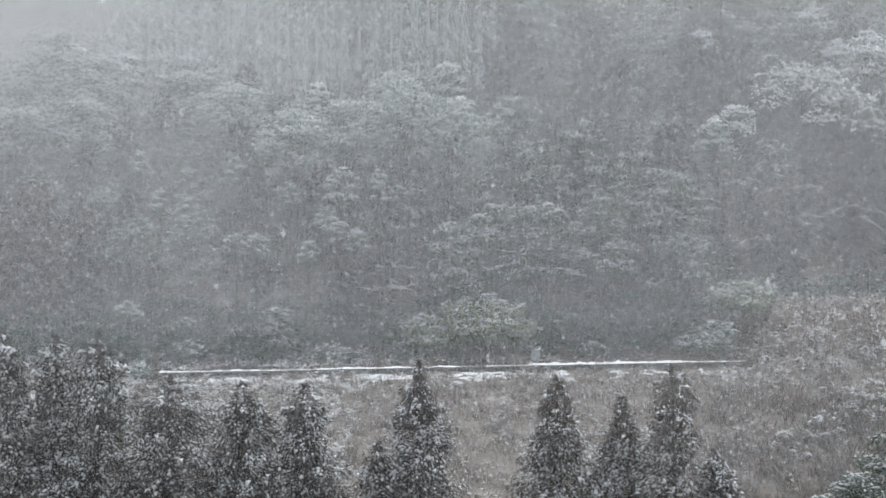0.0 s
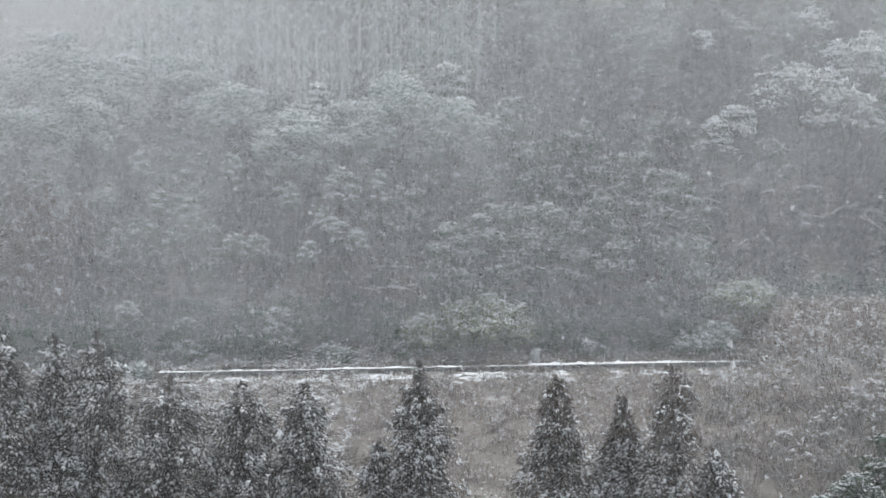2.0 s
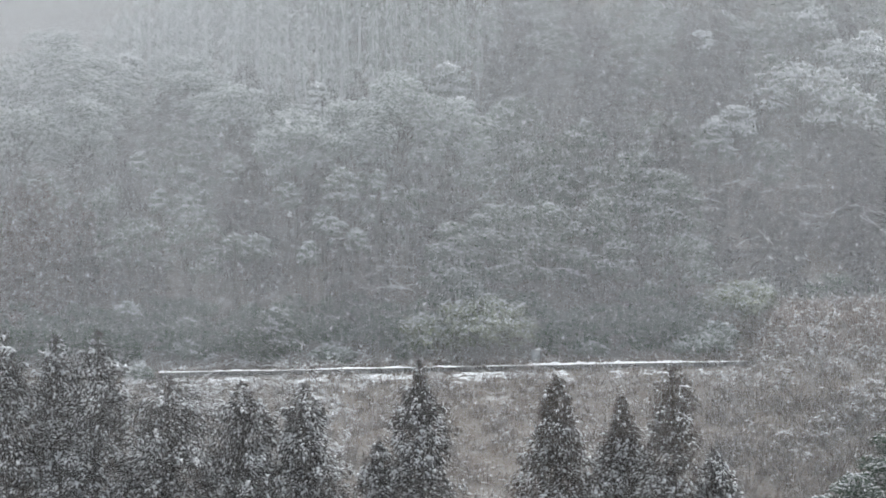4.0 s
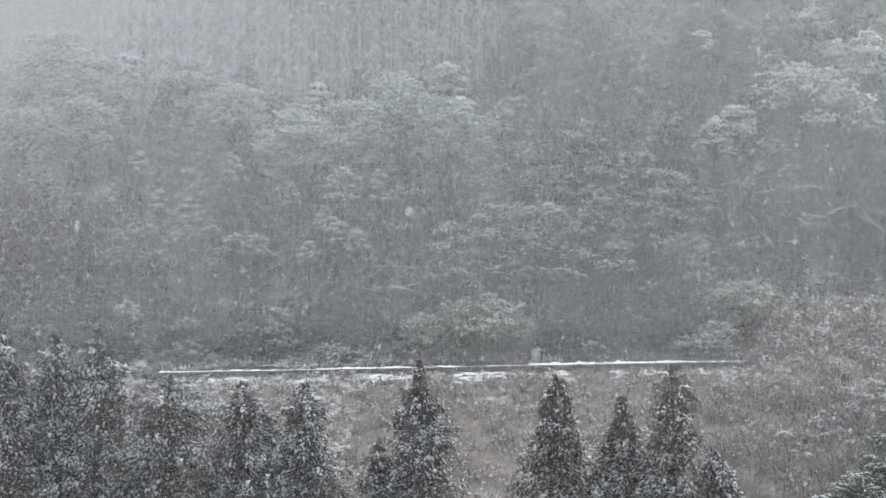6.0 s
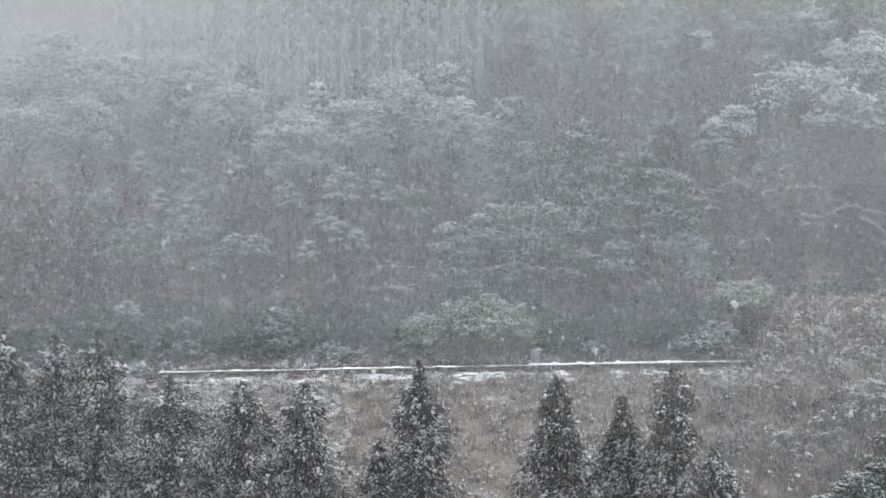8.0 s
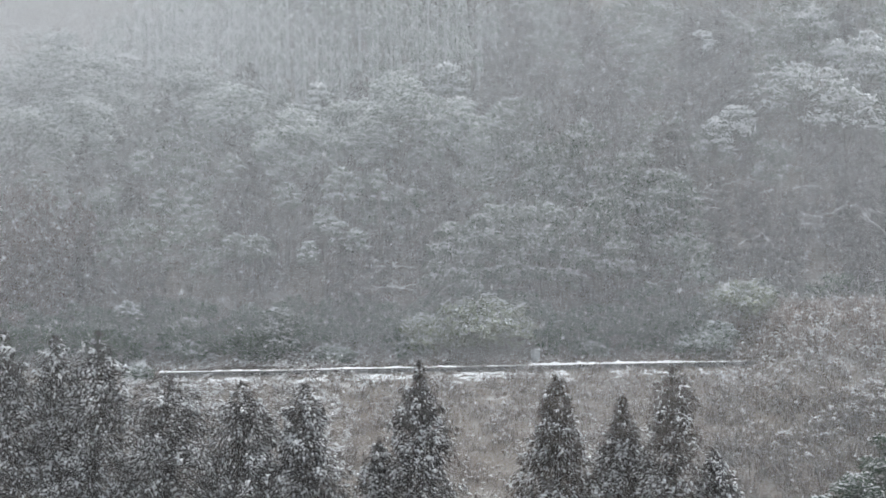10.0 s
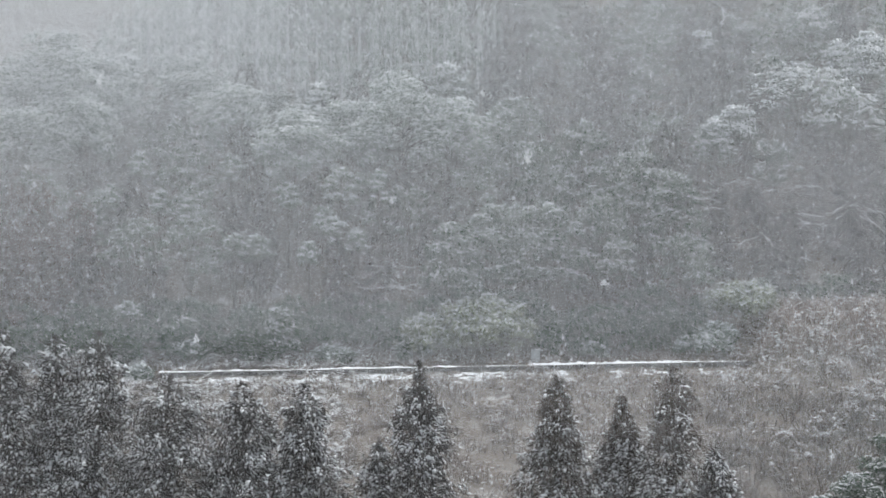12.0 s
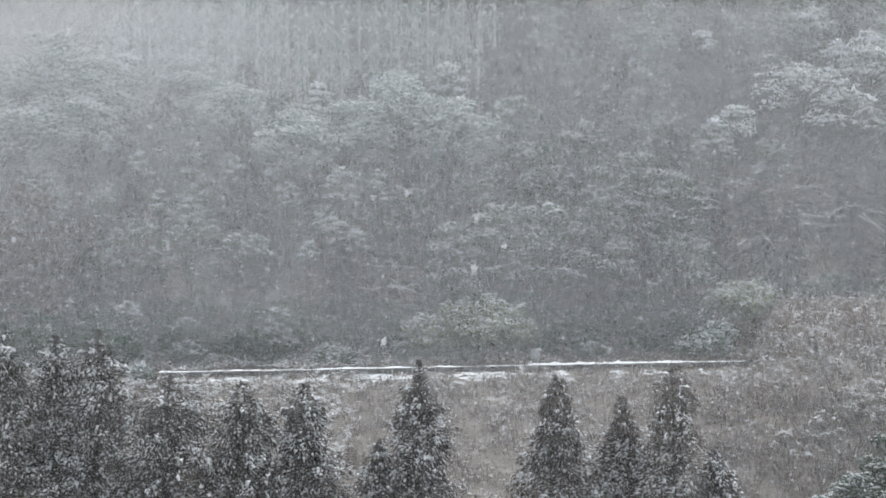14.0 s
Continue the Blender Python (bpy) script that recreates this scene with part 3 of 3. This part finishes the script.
TUFTS = [(-7.8, 124.4, 9.4, 3.0, 2.4), (-8.8, 122.6, 7.6, 2.2, 2.0), (-7.7, 122.2, 7.0, 1.5, 2.2), (-6.4, 122.0, 6.3, 2.0, 2.0), (-9.9, 121.0, 6.1, 1.7, 1.8), (-13.6, 121.0, 6.8, 2.6, 0.8), (-24.1, 131.0, 6.9, 2.0, 1.8),
         (-19.2, 125.0, 7.0, 1.8, 1.8), (-21.6, 126.0, 7.0, 1.8, 1.0), (-4.8, 124.6, 9.2, 1.1, 2.4), (-22.5, 118.0, 4.0, 1.9, 0.9), (-11.8, 117.8, 3.5, 2.8, 0.4), (-18.2, 117.8, 2.9, 2.2, 0.3), (-15.4, 122.0, 6.0, 3.0, 0.6),
         (-16.6, 130.0, 7.0, 2.6, 0.9), (-12.0, 127.0, 6.6, 2.6, 0.8)]
for i, (x, y, high, wide, share) in enumerate(TUFTS):
    rng = np.random.default_rng(260 + i)
    plant("young_tree", x, y, "young evergreen with snow weighing down its top leaves", "tree", "trees on the hill",
          broadleaf(rng, high, wide * 0.85, 12, 100, 0.22, share, crown=0.34, clump=0.18, stroke=1.6, uneven=0.5), M_DUSTED)

DARK = [(14.0, 134.2, 13, 5.5), (17.2, 126.8, 12, 4.8), (10.7, 127.0, 12, 4.3), (7.6, 125.8, 11, 4.3), (6.1, 130.2, 12, 4.4), (14.7, 124.2, 11, 4.7), (3.5, 120.5, 10, 4.1), (0.7, 119.2, 9, 3.7),
        (7.2, 120.5, 10, 4.5), (11.4, 120.5, 10, 4.5), (17.1, 123.0, 10, 4.6), (-31.4, 120.2, 9, 4.1), (-29.6, 122.2, 11, 5.0), (-27.1, 123.2, 9, 3.8), (-31.9, 123.8, 10, 3.8)]
for i, (x, y, high, wide) in enumerate(DARK):
    rng = np.random.default_rng(300 + i)
    if i in (0, 1):
        plant("cedar", x, y, "tall dark cedar with thin snow on drooping foliage", "tree", "trees on the hill",
              conifer(rng, high, wide, 130, 30, 0.42, 0.6, flat=0.5, droop=0.4, ragged=0.25, clump=0.16), M_NEEDLE)
    elif i > 10:
        plant("cedar", x, y, "russet cedar with snow bunched on its outer foliage", "tree", "trees on the hill",
              conifer(rng, high, wide, 130, 30, 0.42, 1.1, flat=0.5, droop=0.4, ragged=0.3, clump=0.165, tuft=0.75), M_RUST)
    else:
        plant("evergreen_oak", x, y, "dark evergreen oak with snow caught on hanging sprigs", "tree", "trees on the hill",
              broadleaf(rng, high * 0.94, wide * 1.1, 22, 230, 0.3, 1.0, crown=0.8, clump=0.19, stroke=1.5, uneven=0.85, reach=1.2), M_LEAF)

# leafless trees with snow along their boughs
def boughs(rng, high, arms, thick=0.055):
    """A thin trunk with a few long, nearly level boughs: wood and the snow that lies on it. arms: height, azimuth, length and rise of each bough."""
    t = np.linspace(0, 1, 7)
    wood, lying = [tube(np.stack([0.12 * np.sin(t * 4 + rng.random()), 0 * t, t * high], -1), thick * (1.1 - 0.75 * t), 6)], []

    def limb(o, azimuth, length, rise, radius, level):
        n = 9
        u = np.linspace(0, 1, n)
        bend = np.cumsum(rng.normal(0, 0.10, n)) * length * 0.35
        lift = np.cumsum(rng.normal(0, 0.12, n)) * length * 0.4
        c, w = np.cos(azimuth), np.sin(azimuth)
        p = o + np.stack([c * u * length - w * bend, w * u * length + c * bend, rise * length * u + 0.06 * length * np.sin(3 * u) + lift], -1)
        r = radius * (1.05 - 0.75 * u)
        wood.append(tube(p, r, 4))
        lying.append(tube(p + np.array([0, 0, 1]) * (r + 0.012)[:, None], 0.013 + r * 0.6, 5))
        if level < 2:
            for k in range(4 if level == 0 else 2):
                j = rng.integers(2, n - 1)
                limb(p[j], azimuth + rng.choice((-1, 1)) * rng.uniform(0.35, 1.0), length * rng.uniform(0.2, 0.45), rise + rng.uniform(-0.35, 0.4), r[j] * 0.65, level + 1)

    for h, azimuth, length, rise in arms:
        limb(np.array([0.0, 0.0, h]), radians(azimuth), length, rise, thick * 0.55, 0)
    return joined(wood), joined(lying)


BARE = [(-1.9, 119.0, 6.2, ((4.2, 186, 4.2, 0.02), (5.5, 175, 2.8, 0.05), (3.6, 200, 2.0, 0.25))),
        (20.4, 121.0, 10.2, ((9.5, 5, 2.3, 0.12), (8.3, 178, 1.8, 0.05), (8.0, 190, 1.6, 0.10), (9.2, 180, 1.4, -0.1))),
        (23.3, 121.4, 9.6, ((8.8, 20, 1.0, 0.1), (9.5, 170, 1.0, 0.3), (5.6, 185, 1.5, -0.2), (5.9, -15, 0.9, -0.9))),
        (28.0, 121.2, 9.8, ((9.1, 184, 2.3, 0.0), (6.8, 176, 1.6, 0.25), (7.2, 12, 2.6, 0.45), (6.3, 150, 1.9, 0.1))),
        (32.6, 121.6, 8.0, ((5.6, 178, 1.8, 0.6), (7.0, 170, 1.4, 0.3)))]
for i, (x, y, high, arms) in enumerate(BARE):
    ob = thing("bare_tree", x, y, "leafless tree with snow lying along its thin boughs", "tree", "trees on the hill")
    wood, lying = boughs(np.random.default_rng(520 + i), high, arms)
    part("bough_frame", *wood, M_BARK, ob)
    tagged(part("snow_cover", *lying, M_SNOW, ob, "fresh snow lying along the boughs"), kind="stuff")

# the plantation below the ridge: slim frosted trunks in close rows
slim = []
for i in range(4):
    slim.append(plant("plantation_cedar", -26 + 1.2 * i, 154, "slim pale frosted plantation tree", "tree", "plantation rows",
                      conifer(np.random.default_rng(440 + i), 8.6 + 0.4 * i, 1.3, 44, 8, 0.42, 1.3, low=0.4, flat=0.35, droop=0.5, ragged=0.4, clump=0.22, stout=0.023), M_FROST, M_PALE))
rng = np.random.default_rng(43)
for y in (143.5, 146.5, 150.0, 153.0):
    for x in np.arange(-0.207 * y, 2.5 + (y - 143) * 0.3, 1.6):
        x, yy = x + rng.normal(0, 0.3), y + rng.normal(0, 0.6)
        copy_thing(slim[rng.integers(0, 4)], pose(x, yy, float(terrain(x, yy)) - 0.2, 0, 0, rng.uniform(0, 360)))

# the rest of the wood: a few grown forms, set out at random on the slope
rng = np.random.default_rng(42)
forms = []
for i in range(5):
    forms.append(plant("woodland_tree", -8 + 5 * i, 172, "evergreen woodland tree lightly dusted with snow", "tree", "trees on the hill",
                       broadleaf(np.random.default_rng(400 + i), 4.8 + 0.7 * i, 3.8 + 0.4 * i, 12, 150, 0.3, 0.75, crown=0.75, clump=0.18, stroke=1.5, uneven=0.9), M_LEAF if i % 2 else M_DUSTED))
for i in range(5):
    forms.append(plant("woodland_cedar", -8 + 5 * i, 176, "slender cedar lightly dusted with snow", "tree", "trees on the hill",
                       conifer(np.random.default_rng(420 + i), 6.0 + 0.7 * i, 2.6 + 0.2 * i, 70, 13, 0.55, 0.4, flat=0.55, droop=0.35, ragged=0.25, clump=0.17), M_NEEDLE))
placed = [(x, y) for x, y, *_ in HEADS + DARK + LADEN + TUFTS + BARE]
for k in range(1000):
    y = 118.5 + 47 * rng.random()
    x = rng.uniform(-0.30, 0.30) * y
    if any((x - a) ** 2 + (y - b) ** 2 < 2.25 ** 2 for a, b in placed) or float(terrain(x, y)) > 46 or (142 < y < 155 and x < 0.3 * (y - 142)):
        continue
    placed.append((x, y))
    i = rng.integers(0, 10) if y > 126 else rng.integers(4, 10)
    if x > 19 and y < 133:
        i = (5, 6, 7, 5)[i % 4]
    copy_thing(forms[i], pose(x, y, float(terrain(x, y)) - 0.2, 0, 0, rng.uniform(0, 360)))

# ---- bushes along the road, on the mound and at the foot of the bank ----
plant("bamboo_grass_bush", 2.9, 118.2, "pale green leafy thicket flecked with snow beside the road", "bush", "", broadleaf(np.random.default_rng(601), 3.2, 7.2, 30, 280, 0.34, 1.3, crown=0.95, clump=0.23, stroke=1.5, uneven=0.8), M_BRIGHT)
plant("bamboo_grass_bush", -1.4, 117.9, "smaller pale green thicket with snow on top", "bush", "", broadleaf(np.random.default_rng(602), 2.5, 4.0, 16, 240, 0.34, 2.0, crown=0.95, clump=0.2, stroke=1.7), M_BRIGHT)
plant("mound_bush", 21.4, 118.0, "pale green bush flecked with snow on the mound", "bush", "", broadleaf(np.random.default_rng(603), 2.3, 5.0, 18, 240, 0.32, 1.6, crown=0.95, clump=0.18, stroke=1.6), M_BRIGHT)
BUSHES = [(-20.3, 111.2, 1.15, 1.5), (-2.2, 117.2, 1.9, 2.4), (-7.8, 117.0, 1.15, 3.1), (19.2, 115.9, 1.5, 3.0), (17.2, 116.6, 1.1, 2.2), (-11.8, 117.3, 3.0, 3.0), (-18.0, 117.4, 1.6, 3.0), (10.4, 117.2, 1.1, 2.4), (18.6, 114.9, 1.5, 3.0)]
for i, (x, y, high, wide) in enumerate(BUSHES):
    plant("bush", x, y, "low evergreen bush with snow along its top", "bush", "roadside bushes", broadleaf(np.random.default_rng(610 + i), high, wide, 13, 200, 0.2, 1.5, crown=0.95, clump=0.15, stroke=1.6), M_DUSTED)
under = [plant("undergrowth_bush", -20 + 6 * i, 119.5, "dark low undergrowth bush at the forest edge", "bush", "undergrowth",
               broadleaf(np.random.default_rng(640 + i), 2.0 + 0.5 * i, 3.2, 8, 110, 0.3, 0.12, crown=0.95, clump=0.16), M_LEAF) for i in range(3)]
rng = np.random.default_rng(44)
for x in np.arange(-34, 34, 1.45):
    for y in (117.6, 119.8):
        x2, y2 = x + rng.normal(0, 0.4), y + rng.normal(0, 0.4)
        if not (-1 < x2 < 7 and y2 < 119.4) and not (x2 > 18 and y2 < 119):
            copy_thing(under[rng.integers(0, 3)], pose(x2, y2, float(terrain(x2, y2)) - 0.1, 0, 0, rng.uniform(0, 360)))

FOOT = [(16.5, 66.5, 3.0, 2.6), (18.2, 68, 4.6, 2.8), (15.3, 67, 2.2, 1.7)]
for i, (x, y, high, wide) in enumerate(FOOT):
    plant("valley_bush", x, y, "grey-green bush thickly dusted with snow", "bush", "bushes at the foot of the bank", broadleaf(np.random.default_rng(660 + i), high, wide, 22, 300, 0.13, 0.42, crown=0.9, clump=0.1, stroke=1.6, uneven=0.8), M_LEAF)

sparse = [plant("sparse_bush", 17.5 + 2.5 * i, 84 + 3 * i, "thin bush with a few leaves and snow specks", "bush", "brush on the bank",
                broadleaf(np.random.default_rng(670 + i), 1.9 + 0.4 * i, 2.2, 10, 60, 0.15, 0.7, crown=0.9, clump=0.12, stroke=1.7, reach=1.5), M_BRACKEN) for i in range(3)]
rng = np.random.default_rng(46)
for k in range(4):
    y = rng.uniform(74, 104)
    x = rng.uniform(0.20, 0.268) * y
    copy_thing(sparse[k % 3], pose(x, y, float(terrain(x, y)) - 0.1, 0, 0, rng.uniform(0, 360)))

brush = []
for i in range(4):
    ob = thing("bare_bush", 24 + 2 * i, 96, "leafless brown brush dusted with snow on the bank", "bush", "brush on the bank")
    wood, lying = bare(np.random.default_rng(680 + i), 2.4 + 0.3 * i, 0.8, 3, up=0.9, first=8, thick=0.006, ice=0.0)
    part("bough_frame", *wood, M_BARK, ob)
    tagged(part("snow_cover", *lying, M_SNOW, ob, "fresh snow lying along the twigs"), kind="stuff")
    brush.append(ob)
rng = np.random.default_rng(45)
for k in range(10):
    y = rng.uniform(78, 112)
    x = rng.uniform(0.165, 0.27) * y
    copy_thing(brush[k % 4], pose(x, y, float(terrain(x, y)) - 0.1, 0, 0, rng.uniform(0, 360)))

# ---- falling snow and haze ----
FALLING = []


def snowfall(n, near, far, size, tall, speed, drift, seed, bits=1):
    """Loose flakes in a block of air between two distances; the block sinks as one. bits: crystals in a fluffy flake."""
    rng = np.random.default_rng(seed)
    y = (near ** 3 + (far ** 3 - near ** 3) * rng.random(n)) ** (1 / 3)
    half = 0.275 * y + 0.5
    x = rng.uniform(-1, 1, n) * half - drift * 7
    lowest = np.maximum(10 - 0.125 * y, np.minimum(terrain(x, y), 10 + 0.17 * y))
    highest = 10 + 0.19 * y + speed * 14
    z = lowest + (highest - lowest) * rng.random(n)
    s = size * rng.uniform(0.6, 1.4, n)
    at = np.stack([x, y, z], -1)
    high = tall * rng.uniform(0.7, 1.3, n)
    if bits > 1:
        off = rng.normal(0, 0.27, (n, bits, 3))
        at = (at[:, None] + off * np.stack([s, s, s * high], -1)[:, None]).reshape(-1, 3)
        s, high = np.repeat(s, bits) * rng.uniform(0.16, 0.34, n * bits), np.repeat(high, bits)
    m = len(s)
    v, f = strew(SPECK, at, turns(rng.normal(0, 0.6, m), rng.normal(0, 0.4, m), rng.normal(0, 0.3, m)), np.stack([s, s, s * high], -1))
    ob = part("snow_and_haze", v, f, M_FLAKE_HAZE)
    tagged(ob, "falling white snowflakes drifting down in still air", "snow", "falling snow", "stuff")
    FALLING.append((ob, speed, drift))


snowfall(110, 4, 7, 0.016, 1.3, 1.35, 0.05, 10, 40)
snowfall(500, 7, 14, 0.019, 1.3, 1.35, 0.05, 1, 30)
snowfall(1600, 14, 30, 0.03, 1.3, 1.3, 0.04, 2, 16)
snowfall(1900, 30, 62, 0.028, 1.8, 1.25, 0.03, 3)
snowfall(1800, 76, 111, 0.038, 2.0, 1.15, 0.03, 4)


def haze_curtain(away, cover, seed, speed=0.9, gap=0.17, west=None):
    """Stands in for haze: close-set white threads in a thin layer of air, thinner and denser in patches."""
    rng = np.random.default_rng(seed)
    # pitch and length keep one tiny angle from the viewpoint, so threads blend
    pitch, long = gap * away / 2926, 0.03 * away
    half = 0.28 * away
    x = np.arange(-half, half if west is None else west, pitch)
    top = 10 + 0.19 * away + speed * 14
    ground = np.maximum(10 - 0.122 * away, np.minimum(terrain(x, np.full(len(x), away)), top))
    rows = int((top - ground.min()) / long) + 1
    z = ground.min() + (np.arange(rows)[None] + rng.random((len(x), 1))) * long
    x2 = np.broadcast_to(x[:, None], z.shape) + rng.uniform(-0.5, 0.5, z.shape) * pitch
    ok = (z + long / 2 > ground[:, None] - 0.3) & (z < top)
    x2, z = x2[ok], z[ok]
    n = len(z)
    haze_density = 1 + 0.10 * np.sin(x2 * 0.31 + 1.7 * np.sin(z * 0.21 + seed)) + 0.08 * np.sin(z * 0.43 + x2 * 0.17 + 2 * seed)
    if west is not None:
        haze_density = haze_density * smooth(0, 14, west - x2)
    wide = pitch * np.clip(cover * haze_density, 0.02, 1.1)
    deep = away + rng.uniform(-0.25, 0.25, n)
    at = np.stack([x2 * deep / away, deep, z], -1)
    v, f = strew(STREAK, at, turns(rng.normal(0, 0.2, n), rng.normal(0, 0.0012, n), rng.normal(0, 0.02, n)), np.stack([wide, wide, np.full(n, long * 0.98)], -1))
    ob = part("snow_and_haze", v, f, M_FLAKE_HAZE)
    tagged(ob, "pale haze of fine snowfall made of close-set white threads", "snow", "falling snow", "stuff")
    FALLING.append((ob, speed, 0.0))


# haze layers through the depth; cover is how much each one pales
haze_curtain(42, 0.105, 21)
haze_curtain(71, 0.17, 22)
haze_curtain(116.9, 0.17, 23)
haze_curtain(128, 0.105, 24)
haze_curtain(139, 0.085, 25)
haze_curtain(151, 0.11, 26)
# extra haze to the west, added to lighten the hill and far ridge
haze_curtain(122, 0.07, 31, west=4)
haze_curtain(133.5, 0.18, 29, west=-11)
haze_curtain(142.2, 0.21, 30, west=-4)
haze_curtain(185, 0.13, 27, west=-10)
haze_curtain(225, 0.13, 28, west=-10)


def motions():
    """All the snow and haze threads sink steadily, each block of air with its own pace and a little sideways drift."""
    for ob, speed, drift in FALLING:
        walk(ob, [(t, pose(drift * t, 0, -speed * t)) for t in range(0, 15)])


motions()
